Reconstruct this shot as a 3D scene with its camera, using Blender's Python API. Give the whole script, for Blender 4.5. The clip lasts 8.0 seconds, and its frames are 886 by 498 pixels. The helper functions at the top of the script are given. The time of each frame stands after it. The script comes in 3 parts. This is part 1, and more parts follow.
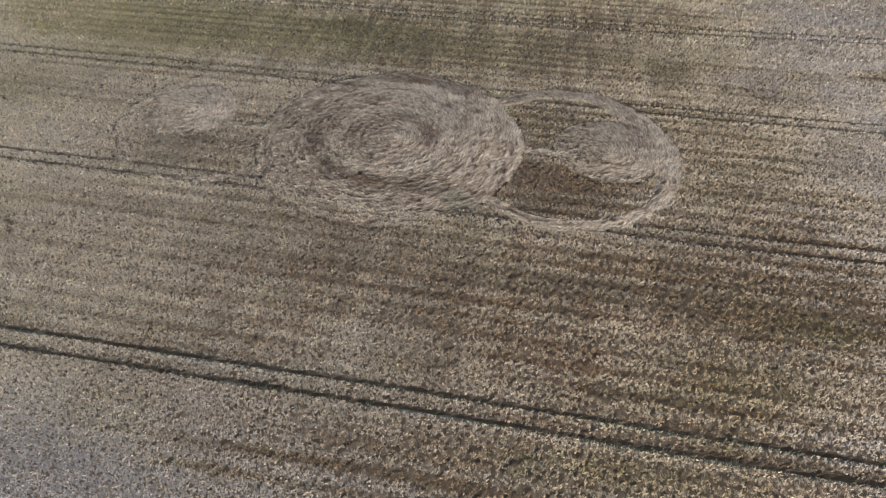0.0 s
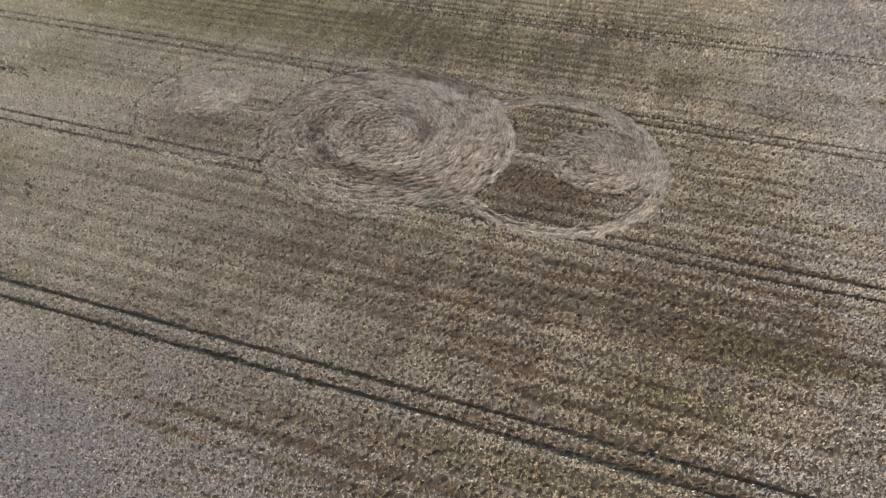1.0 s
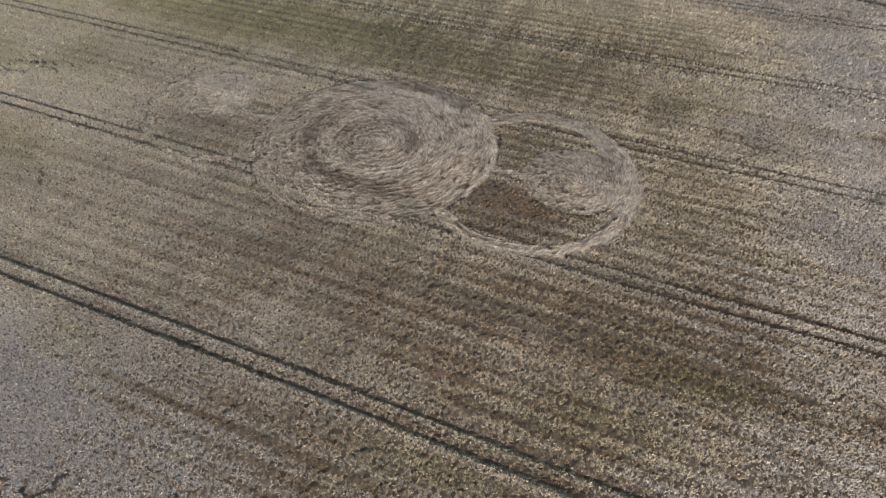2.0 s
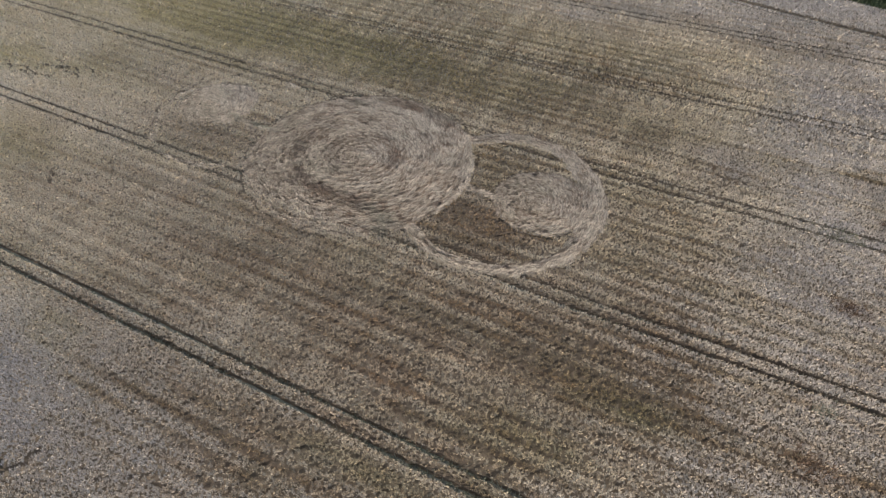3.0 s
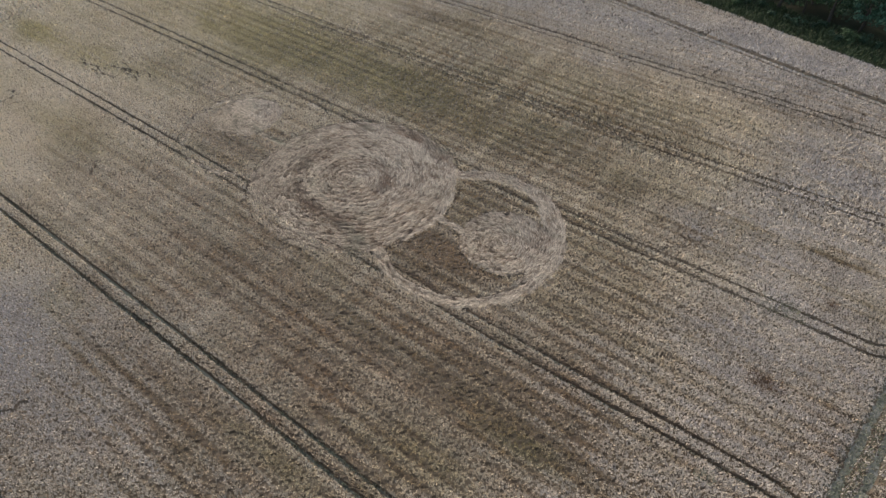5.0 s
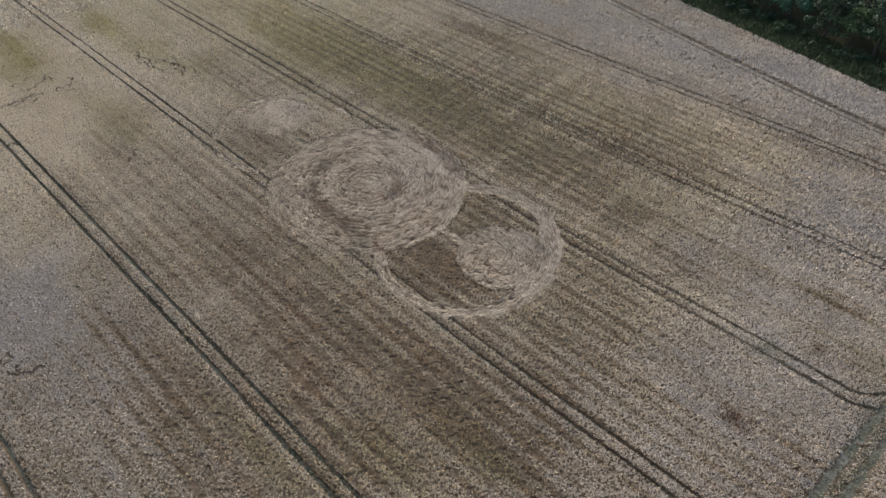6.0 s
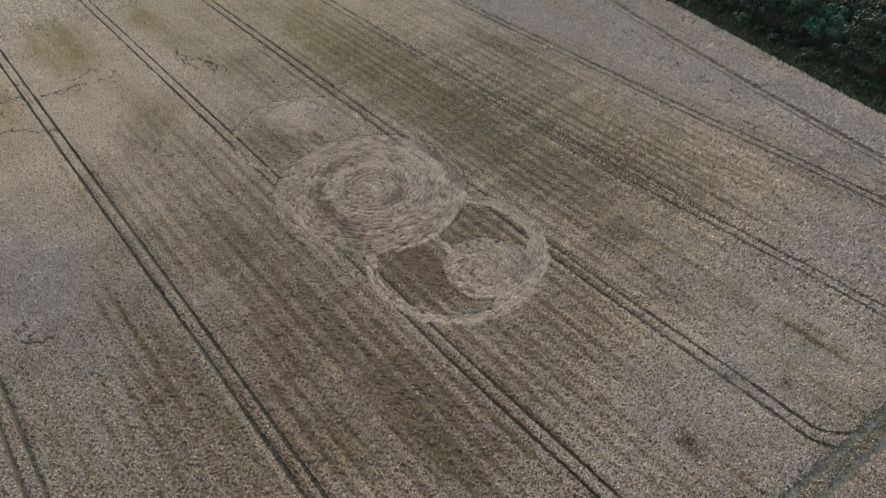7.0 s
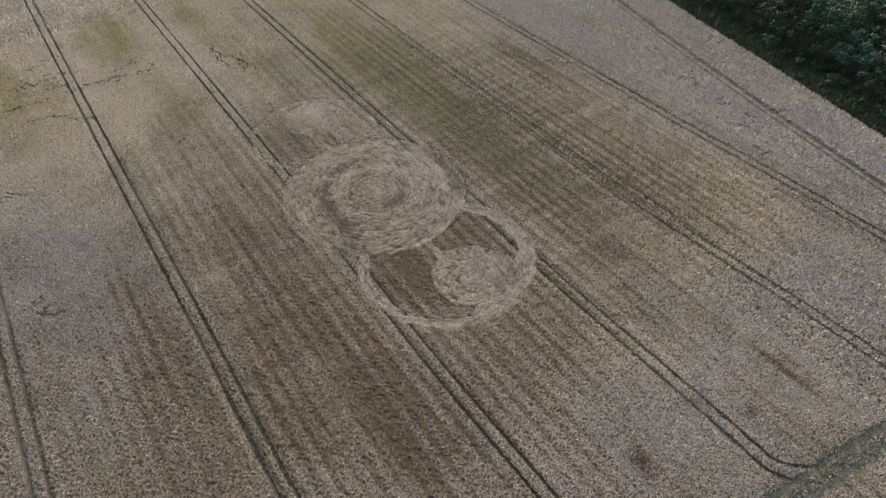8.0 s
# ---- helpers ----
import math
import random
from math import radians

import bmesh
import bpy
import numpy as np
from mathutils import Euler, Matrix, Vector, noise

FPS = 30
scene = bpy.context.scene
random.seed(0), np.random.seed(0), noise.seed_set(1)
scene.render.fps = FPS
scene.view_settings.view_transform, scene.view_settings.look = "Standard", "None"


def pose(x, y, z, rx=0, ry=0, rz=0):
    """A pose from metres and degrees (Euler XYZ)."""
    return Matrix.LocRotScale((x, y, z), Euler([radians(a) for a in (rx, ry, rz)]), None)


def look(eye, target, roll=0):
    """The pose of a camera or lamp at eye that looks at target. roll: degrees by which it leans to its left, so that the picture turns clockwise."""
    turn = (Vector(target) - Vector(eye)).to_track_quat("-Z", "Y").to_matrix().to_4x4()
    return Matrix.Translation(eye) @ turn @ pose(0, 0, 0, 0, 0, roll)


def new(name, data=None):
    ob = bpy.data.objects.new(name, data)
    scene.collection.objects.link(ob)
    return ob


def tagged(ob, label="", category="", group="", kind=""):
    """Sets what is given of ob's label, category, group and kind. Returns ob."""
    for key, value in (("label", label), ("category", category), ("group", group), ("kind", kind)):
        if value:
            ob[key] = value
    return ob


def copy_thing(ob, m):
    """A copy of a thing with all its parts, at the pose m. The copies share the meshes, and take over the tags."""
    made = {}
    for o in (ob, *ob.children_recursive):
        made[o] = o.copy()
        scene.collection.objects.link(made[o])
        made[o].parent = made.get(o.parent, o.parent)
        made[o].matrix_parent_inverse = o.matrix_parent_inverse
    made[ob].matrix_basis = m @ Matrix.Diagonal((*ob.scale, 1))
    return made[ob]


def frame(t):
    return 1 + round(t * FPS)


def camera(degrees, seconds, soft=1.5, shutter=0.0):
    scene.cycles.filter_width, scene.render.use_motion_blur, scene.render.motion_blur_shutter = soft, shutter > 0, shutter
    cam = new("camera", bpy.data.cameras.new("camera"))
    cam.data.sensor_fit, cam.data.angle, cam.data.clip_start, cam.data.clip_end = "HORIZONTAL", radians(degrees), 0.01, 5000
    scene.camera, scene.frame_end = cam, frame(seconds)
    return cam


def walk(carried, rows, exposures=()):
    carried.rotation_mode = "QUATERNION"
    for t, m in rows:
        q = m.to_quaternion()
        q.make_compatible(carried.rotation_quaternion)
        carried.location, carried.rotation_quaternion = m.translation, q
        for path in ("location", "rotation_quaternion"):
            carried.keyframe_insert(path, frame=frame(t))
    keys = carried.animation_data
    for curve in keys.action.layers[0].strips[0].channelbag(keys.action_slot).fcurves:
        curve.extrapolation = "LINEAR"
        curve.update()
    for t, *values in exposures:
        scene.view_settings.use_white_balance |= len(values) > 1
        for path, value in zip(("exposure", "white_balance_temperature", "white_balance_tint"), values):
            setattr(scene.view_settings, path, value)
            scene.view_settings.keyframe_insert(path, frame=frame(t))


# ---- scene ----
# ---- camera and its flight ----
cam = camera(70.07, 8.0, soft=1.3)
PATH = [
    (0.0, (17.872, -63.238, 45.087), (10.101, -21.029, 3.159), -0.10),
    (0.5, (22.224, -62.913, 46.211), (11.913, -21.634, 3.906), -0.16),
    (1.0, (26.524, -62.390, 47.347), (13.917, -22.141, 4.673), -0.15),
    (1.5, (30.822, -61.592, 48.654), (16.144, -22.092, 5.943), -0.24),
    (3.0, (43.564, -58.792, 54.347), (23.821, -21.367, 11.808), -0.78),
    (3.5, (47.401, -57.379, 56.488), (26.414, -20.688, 13.906), -0.96),
    (4.0, (51.038, -56.086, 58.377), (28.706, -20.100, 15.877), -1.01),
    (4.5, (54.571, -54.734, 60.175), (30.467, -19.750, 17.807), -0.90),
    (6.0, (64.910, -49.216, 65.408), (35.055, -18.879, 23.119), -0.87),
    (6.5, (68.502, -46.791, 67.110), (37.049, -18.094, 24.835), -0.97),
    (7.0, (72.070, -44.187, 68.710), (39.206, -17.082, 26.459), -1.04),
    (7.5, (75.504, -41.465, 70.260), (41.288, -16.054, 28.028), -1.13),
    (8.0, (78.733, -38.413, 71.814), (43.280, -14.806, 29.556), -1.23),
]
EXPOSURE = [(0.0, 0.80), (3.5, 0.72), (8.0, 0.62)]
walk(cam, [(t, look(eye, target, roll)) for t, eye, target, roll in PATH], EXPOSURE)

# ---- world and light: a bright overcast evening sky ----
SUN_EL, SUN_AZ = radians(38), radians(302)
world = bpy.data.worlds.new("sky")
scene.world = world
world.use_nodes = True
wn = world.node_tree.nodes
sky = wn.new("ShaderNodeTexSky")
sky.sky_type = "NISHITA"
sky.sun_disc = False
sky.sun_elevation, sky.sun_rotation = SUN_EL, SUN_AZ
sky.air_density, sky.dust_density, sky.ozone_density = 1.0, 4.0, 1.0
wn["Background"].inputs["Strength"].default_value = 0.15
world.node_tree.links.new(sky.outputs[0], wn["Background"].inputs["Color"])
sun_data = bpy.data.lights.new("sun", "SUN")
sun_data.energy, sun_data.angle, sun_data.color = 1.5, radians(25), (1.0, 0.93, 0.84)
sun = new("sun", sun_data)
sun.matrix_world = look((math.sin(SUN_AZ) * 200, math.cos(SUN_AZ) * 200, math.tan(SUN_EL) * 200), (0, 0, 0))

# ---- materials ----


def nodes_of(name, rough=0.85):
    mat = bpy.data.materials.new(name)
    mat.use_nodes = True
    nt = mat.node_tree
    bsdf = nt.nodes["Principled BSDF"]
    bsdf.inputs["Roughness"].default_value = rough
    bsdf.inputs["Specular IOR Level"].default_value = 0.25
    return mat, nt, bsdf


def node(nt, kind, **values):
    n = nt.nodes.new(kind)
    for key, value in values.items():
        n.inputs[key.replace("_", " ")].default_value = value
    return n


def blend(nt, fac, a, b, mode="MIX"):
    n = nt.nodes.new("ShaderNodeMix")
    n.data_type, n.blend_type = "RGBA", mode
    for socket, value in ((n.inputs[0], fac), (n.inputs[6], a), (n.inputs[7], b)):
        if isinstance(value, bpy.types.NodeSocket):
            nt.links.new(value, socket)
        else:
            socket.default_value = value if isinstance(value, float) else (*value, 1.0)
    return n.outputs[2]


def remap(nt, value, a, b, c, d):
    n = nt.nodes.new("ShaderNodeMapRange")
    nt.links.new(value, n.inputs[0])
    for k, v in enumerate((a, b, c, d)):
        n.inputs[k + 1].default_value = v
    return n.outputs[0]


def grain(nt, scale, detail=3.0, stretch=(1, 1, 1)):
    co = nt.nodes.new("ShaderNodeTexCoord")
    mp = nt.nodes.new("ShaderNodeMapping")
    mp.inputs["Scale"].default_value = stretch
    nz = node(nt, "ShaderNodeTexNoise", Scale=scale, Detail=detail, Roughness=0.6)
    nt.links.new(co.outputs["Object"], mp.inputs[0])
    nt.links.new(mp.outputs[0], nz.inputs["Vector"])
    return nz.outputs["Fac"]


def grey(nt, value):
    n = nt.nodes.new("ShaderNodeCombineColor")
    for k in range(3):
        nt.links.new(value, n.inputs[k])
    return n.outputs[0]


def relief(nt, bsdf, height, strength, distance=0.05):
    b = node(nt, "ShaderNodeBump", Strength=strength, Distance=distance)
    nt.links.new(height, b.inputs["Height"])
    nt.links.new(b.outputs[0], bsdf.inputs["Normal"])


def attribute(nt, name):
    n = nt.nodes.new("ShaderNodeAttribute")
    n.attribute_name = name
    return n.outputs["Fac"]


def crop_material(name, pale, brown, green, spread=0.45, trodden=None):
    """Ripe wheat: its tone runs from bleached to brown and to unripe green with the field's own ripeness, plus any
    shade painted into it.
    """
    mat, nt, bsdf = nodes_of(name, 0.62)
    bsdf.inputs["Specular IOR Level"].default_value = 0.25
    rust = tuple(v * k for v, k in zip(brown, (1.16, 0.98, 0.82)))
    brown = blend(nt, remap(nt, grain(nt, 0.35, 3.0, (0.35, 1, 1)), 0.4, 0.65, 0, 1), brown, rust)
    col = blend(nt, attribute(nt, "tone"), pale, brown)
    unripe = blend(nt, attribute(nt, "tone"), tuple(v * 1.15 for v in green), tuple(v * 0.5 for v in green))
    col = blend(nt, attribute(nt, "green"), col, unripe)
    if trodden:
        col = blend(nt, attribute(nt, "flat"), col, trodden)
    isl = nt.nodes.new("ShaderNodeNewGeometry").outputs["Random Per Island"]
    col = blend(nt, 1.0, col, grey(nt, remap(nt, isl, 0, 1, 1 - spread, 1 + spread)), "MULTIPLY")
    fine = grain(nt, 9.0, 4.0)
    col = blend(nt, 1.0, col, grey(nt, remap(nt, fine, 0.25, 0.75, 0.78, 1.22)), "MULTIPLY")
    nt.links.new(col, bsdf.inputs["Base Color"])
    relief(nt, bsdf, grain(nt, 14.0, 3.0), 0.6, 0.08)
    return mat


def earth_material(name, a, b, c, scale=2.0, bump=0.5):
    mat, nt, bsdf = nodes_of(name, 0.95)
    col = blend(nt, remap(nt, grain(nt, scale, 5.0), 0.35, 0.65, 0, 1), a, b)
    col = blend(nt, remap(nt, grain(nt, scale * 0.17, 3.0), 0.45, 0.65, 0, 1), col, c)
    nt.links.new(col, bsdf.inputs["Base Color"])
    relief(nt, bsdf, grain(nt, scale * 6, 4.0), bump, 0.04)
    return mat


def leaf_material(name, a, b, spread=0.5):
    mat, nt, bsdf = nodes_of(name, 0.6)
    isl = nt.nodes.new("ShaderNodeNewGeometry").outputs["Random Per Island"]
    col = blend(nt, isl, a, b)
    ob = nt.nodes.new("ShaderNodeObjectInfo").outputs["Random"]
    col = blend(nt, 1.0, col, grey(nt, remap(nt, ob, 0, 1, 1 - spread / 2, 1 + spread / 2)), "MULTIPLY")
    col = blend(nt, 1.0, col, grey(nt, remap(nt, grain(nt, 1.1, 3.0), 0.3, 0.7, 0.7, 1.3)), "MULTIPLY")
    nt.links.new(col, bsdf.inputs["Base Color"])
    bsdf.inputs["Subsurface Weight"].default_value = 0.0
    return mat


PALE, BROWN, GREEN = (0.695, 0.595, 0.43), (0.205, 0.142, 0.074), (0.41, 0.335, 0.14)
# stalks and laid mat coloured dark to carry shade between ears and straws
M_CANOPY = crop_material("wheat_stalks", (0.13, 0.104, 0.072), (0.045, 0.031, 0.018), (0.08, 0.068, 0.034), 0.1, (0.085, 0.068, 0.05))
M_EARS = crop_material("wheat_ears", PALE, BROWN, GREEN, 0.16, (0.46, 0.411, 0.355))
M_STRAW = crop_material("laid_straw", (0.37, 0.315, 0.24), (0.11, 0.083, 0.06), (0.14, 0.145, 0.10), 0.65)
M_SOIL = earth_material("rut_soil", (0.06, 0.066, 0.056), (0.042, 0.052, 0.036), (0.085, 0.09, 0.08), 3.5)
M_TRACK = earth_material("track_soil", (0.125, 0.125, 0.105), (0.085, 0.095, 0.065), (0.165, 0.165, 0.15), 2.6)
M_GROUND = earth_material("farmland", (0.26, 0.21, 0.14), (0.14, 0.13, 0.07), (0.32, 0.26, 0.18), 0.35)
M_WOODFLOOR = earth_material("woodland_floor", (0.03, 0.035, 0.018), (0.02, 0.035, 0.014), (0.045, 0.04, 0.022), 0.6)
M_WEED = leaf_material("rut_weeds", (0.13, 0.145, 0.095), (0.27, 0.255, 0.19))
M_TUFT = leaf_material("grass_tufts", (0.12, 0.13, 0.075), (0.26, 0.245, 0.16))
M_DOCK = leaf_material("dock", (0.09, 0.052, 0.03), (0.19, 0.125, 0.075))
M_LEAF_A = leaf_material("leaves_olive", (0.035, 0.065, 0.022), (0.10, 0.145, 0.06))
M_LEAF_B = leaf_material("leaves_bluegreen", (0.03, 0.076, 0.044), (0.078, 0.155, 0.092))
M_LEAF_C = leaf_material("leaves_dark", (0.02, 0.045, 0.022), (0.05, 0.082, 0.042))
M_VERGE = leaf_material("verge_grass", (0.022, 0.04, 0.014), (0.06, 0.075, 0.03))
M_BARK = earth_material("bark", (0.06, 0.05, 0.04), (0.09, 0.08, 0.065), (0.05, 0.05, 0.035), 3.0)

# ---- mesh helpers ----


def mesh_of(name, verts, faces, mat, attrs=None, smooth=False):
    """A mesh from arrays: verts (n, 3), faces (m, 3 or 4)."""
    verts, faces = np.asarray(verts, np.float32), np.asarray(faces, np.int32)
    me = bpy.data.meshes.new(name)
    me.vertices.add(len(verts))
    me.vertices.foreach_set("co", verts.ravel())
    k = faces.shape[1]
    me.loops.add(faces.size)
    me.loops.foreach_set("vertex_index", faces.ravel())
    me.polygons.add(len(faces))
    me.polygons.foreach_set("loop_start", np.arange(0, faces.size, k, dtype=np.int32))
    me.polygons.foreach_set("use_smooth", np.full(len(faces), smooth))
    for key, values in (attrs or {}).items():
        me.attributes.new(key, "FLOAT", "POINT").data.foreach_set("value", np.asarray(values, np.float32))
    me.materials.append(mat)
    me.update(calc_edges=True)
    return me


def under(ob, parent):
    ob.parent = parent
    return ob


def part(name, me, parent, label=""):
    return tagged(under(new(name, me), parent), label)


RNG = np.random.default_rng(11)
TABLE = np.random.default_rng(5).random((256, 256))


def vnoise(x, y, seed=0):
    """Smooth value noise, 0 to 1."""
    x, y = np.asarray(x, float) + 17.3 * seed, np.asarray(y, float) - 9.7 * seed
    i, j = np.floor(x).astype(int), np.floor(y).astype(int)
    u, v = x - i, y - j
    u, v = u * u * (3 - 2 * u), v * v * (3 - 2 * v)
    a, b = TABLE[i % 256, j % 256], TABLE[(i + 1) % 256, j % 256]
    c, d = TABLE[i % 256, (j + 1) % 256], TABLE[(i + 1) % 256, (j + 1) % 256]
    return (a * (1 - u) + b * u) * (1 - v) + (c * (1 - u) + d * u) * v


def fbm(x, y, seed=0, octaves=3):
    total, size = 0.0, 0.0
    for k in range(octaves):
        total = total + vnoise(x * 2**k, y * 2**k, seed + 3 * k) / 2**k
        size += 1 / 2**k
    return total / size


def nearest_hole(x, y, cell, seed=0):
    """Distance from each place to the nearest of scattered points, one in each cell."""
    i, j = np.floor(x / cell).astype(int), np.floor(y / cell).astype(int)
    best = np.full(x.shape, 9.0)
    for di in (-1, 0, 1):
        for dj in (-1, 0, 1):
            a, b = i + di, j + dj
            hx = (a + TABLE[a % 256, (b + 31 + seed) % 256]) * cell
            hy = (b + TABLE[(a + 57 + seed) % 256, b % 256]) * cell
            best = np.minimum(best, np.hypot(x - hx, y - hy))
    return best


def step(x, a, b):
    t = np.clip((x - a) / (b - a), 0, 1)
    return t * t * (3 - 2 * t)


# ---- the plan ----
CROP = 0.70
GAUGE = 0.9
TRAMS = (-59.6, -36.1, -11.5, 12.4, 35.2, 59.9)


def edge_y(x):
    """The field's far edge, along the wood."""
    return 97.0 - 0.218 * x


def head_x(y):
    """The headland track's middle, on the field's near end."""
    return 73.8 + 0.105 * y + 0.0003 * np.maximum(y, 0) ** 2


def far_head_y(x):
    return 83.1 - 0.235 * x + 0.0006 * x**2 * (x < 110)


def tram_y(k, x):
    """A tramline's middle; the two by the formation swing into the headland track."""
    y = TRAMS[k] + 0.25 * (vnoise(x / 30, k * 3.0, 2) - 0.5)
    if k in (2, 3):
        y = y - 0.6 * np.exp(-(((x - 36) / 18) ** 2))
    if k == 4:
        y = y + 2.5 * step(x, 20, 75)
    if k == 5:
        y = y + 0.9 * step(x, 12, 50)
    if k == 3:
        y = y + np.maximum(x - 70.3, 0) ** 2 * 0.17
    if k == 2:
        y = y - np.maximum(x - 65.5, 0) ** 2 * 0.055
    return y


def rut(x, y):
    """How deep a wheel rut is at a place, 0 to 1, and along which track."""
    deep = np.zeros_like(x)
    for k in range(len(TRAMS)):
        w = 0.06 + (0.04 if k < 2 else 0.05 if k > 4 else 0.0) + 0.12 * (vnoise(x / 3.0, y, 4 + k) - 0.5) + 0.08 * (vnoise(x / 0.6, y / 0.6, 14 + k) - 0.5)
        slope = np.sqrt(1 + ((tram_y(k, x + 0.1) - tram_y(k, x)) / 0.1) ** 2)
        off = np.abs(np.abs(y - tram_y(k, x)) / slope - GAUGE)
        end = (x < head_x(y)) & (y < far_head_y(x) + 0.6)
        deep = np.maximum(deep, (1 - step(off, w, w + 0.22)) * end)
    w = 0.16 + 0.22 * (vnoise(x, y / 3.0, 9) - 0.5)
    off = np.abs(np.abs(x - head_x(y)) - 1.05)
    deep = np.maximum(deep, 1 - step(off, w, w + 0.45))
    off = np.abs(np.abs(y - far_head_y(x)) / 1.02 - GAUGE)
    deep = np.maximum(deep, 1 - step(off, 0.26, 0.6))
    return deep


BIG, DISC_E, DISC_W = (-0.2, -0.3, 16.0), (26.1, 2.0, 6.2), (-27.6, 1.6, 6.0)
RING_E, RING_W = (21.0, 0.4, 13.7), (-23.0, -0.6, 12.3)


def polar(x, y, c):
    dx, dy = x - c[0], y - c[1]
    return np.hypot(dx, dy), np.arctan2(dy, dx)


def laid_parts(x, y):
    """How far the crop is flattened, 0 to 1, by each piece of the formation."""
    wob = 0.7 * (fbm(x / 1.6, y / 1.6, 21) - 0.5)
    r, a = polar(x, y, BIG)
    out = {}
    big = 1 - step(r + wob, BIG[2] - 0.3, BIG[2] + 0.15)
    loose = step(r, 10.5, 12.5) * step(np.cos(a - 3.6), 0.3, 0.8)
    out["circle"] = big * (1 - 0.35 * step(-y, 11.5, 14)) * (1 - 0.25 * loose)
    r, a = polar(x, y, RING_E)
    r = r - 1.0 * np.maximum(np.sin(a), 0) ** 3
    wide = 1.7 + 1.5 * step(np.cos(a - 0.3), 0.55, 0.95) + 0.5 * step(np.sin(a), 0.5, 0.9)
    ring = step(r + wob, RING_E[2] - wide - 0.15, RING_E[2] - wide + 0.2) * (1 - step(r + wob, RING_E[2] - 0.2, RING_E[2] + 0.2))
    out["ring_east"] = ring * (1 - big)
    r, a = polar(x, y, DISC_E)
    out["disc_east"] = 1 - step(r + wob, DISC_E[2] - 0.2, DISC_E[2] + 0.2)
    out["path_east"] = (1 - step(np.abs(y - 0.3) + wob * 0.8, 0.35, 0.7)) * (x > 15) * (x < 21.5)
    r, a = polar(x, y, RING_W)
    ring = step(r + wob, RING_W[2] - 1.2, RING_W[2] - 0.8) * (1 - step(r + wob, RING_W[2] - 0.2, RING_W[2] + 0.2))
    out["ring_west"] = ring * (1 - big) * (0.15 + 0.5 * step(vnoise(a * 5, r * 0, 8), 0.3, 0.7))
    r, a = polar(x, y, DISC_W)
    out["disc_west"] = 1 - step(r + wob, DISC_W[2] - 0.3, DISC_W[2] + 0.3)
    out["path_west"] = (1 - step(np.abs(y + 0.6) + wob * 0.6, 0.5, 0.8)) * (x < -15.5) * (x > -23)
    return out


def laid(x, y):
    return np.max(np.stack(list(laid_parts(x, y).values())), 0)


# wind-lodged gaps: start, heading in degrees, length
GAPS = [(-69, -34, 100, 8), (-71, -27, 125, 6), (-68.5, -34, 85, 9), (-66.5, -23, 97, 6), (-70, -5, 5, 8), (-63, -4, 8, 9), (-65, -5.5, 20, 7), (-59, -2.5, -5, 5),
        (-74, -47, 105, 10), (-84.5, -44, 80, 4), (-60, -47, 80, 9), (-57, -40, 60, 4), (-80, -45.5, 10, 5), (-67.5, -50, 75, 8), (-72, -42, 40, 5), (-78, -38, 60, 6),
        (-99, -4, 70, 3), (-37, -21.5, -60, 2), (-10, 78, -15, 9), (1, 72.5, 25, 5), (5, 74, -20, 6), (16, 71.5, 55, 4), (0, 93, 95, 2), (25, 71.5, 20, 2), (26, 78, 80, 2.5),
        (30, 65, 15, 4), (-5, -53, -60, 2.5), (-4, -54.5, 30, 2), (-38, -54, 20, 4), (-24, 51, 30, 6), (-18, 55, 40, 4)]


def gap_lines():
    rng = np.random.default_rng(3)
    lines = []
    for x, y, head, length in GAPS:
        pts, h = [(x, y)], radians(head)
        for _ in range(max(4, int(length / 0.5))):
            h2 = h + rng.normal(0, 0.65)
            pts.append((pts[-1][0] + 0.6 * math.cos(h2), pts[-1][1] + 0.6 * math.sin(h2)))
        pts = np.array(pts)
        lines.append(pts)
        for _ in range(2):
            k = rng.integers(0, len(pts) - 3)
            cut = pts[k:k + 4] + rng.normal(0, 0.25, (4, 2)) + rng.normal(0, 1.6, 2)
            lines.append(cut)
    return lines


GAP_LINES = gap_lines()


def gaps(x, y):
    deep = np.zeros_like(x)
    for line in GAP_LINES:
        lo, hi = line.min(0) - 1, line.max(0) + 1
        near = (x > lo[0]) & (x < hi[0]) & (y > lo[1]) & (y < hi[1])
        if not near.any():
            continue
        px, py = x[near], y[near]
        best = np.full(px.shape, 9.0)
        for (ax, ay), (bx, by) in zip(line[:-1], line[1:]):
            dx, dy = bx - ax, by - ay
            s = np.clip(((px - ax) * dx + (py - ay) * dy) / (dx * dx + dy * dy), 0, 1)
            best = np.minimum(best, np.hypot(px - ax - s * dx, py - ay - s * dy))
        deep[near] = np.maximum(deep[near], 1 - step(best, 0.16 * vnoise(px, py, 31), 0.3))
    # thin slots round the circles, carved in place of the standing crop's edge shadow
    for c, r0 in ((BIG, 16.35), (RING_W, 12.6), (DISC_E, 6.5)):
        r, a = polar(x, y, c)
        line = 1 - step(np.abs(r - r0 + 0.5 * (vnoise(x / 2, y / 2, 33) - 0.5)), 0.04, 0.24)
        deep = np.maximum(deep, line * step(vnoise(x / 1.5, y / 1.5, 35), 0.25, 0.5))
    return deep


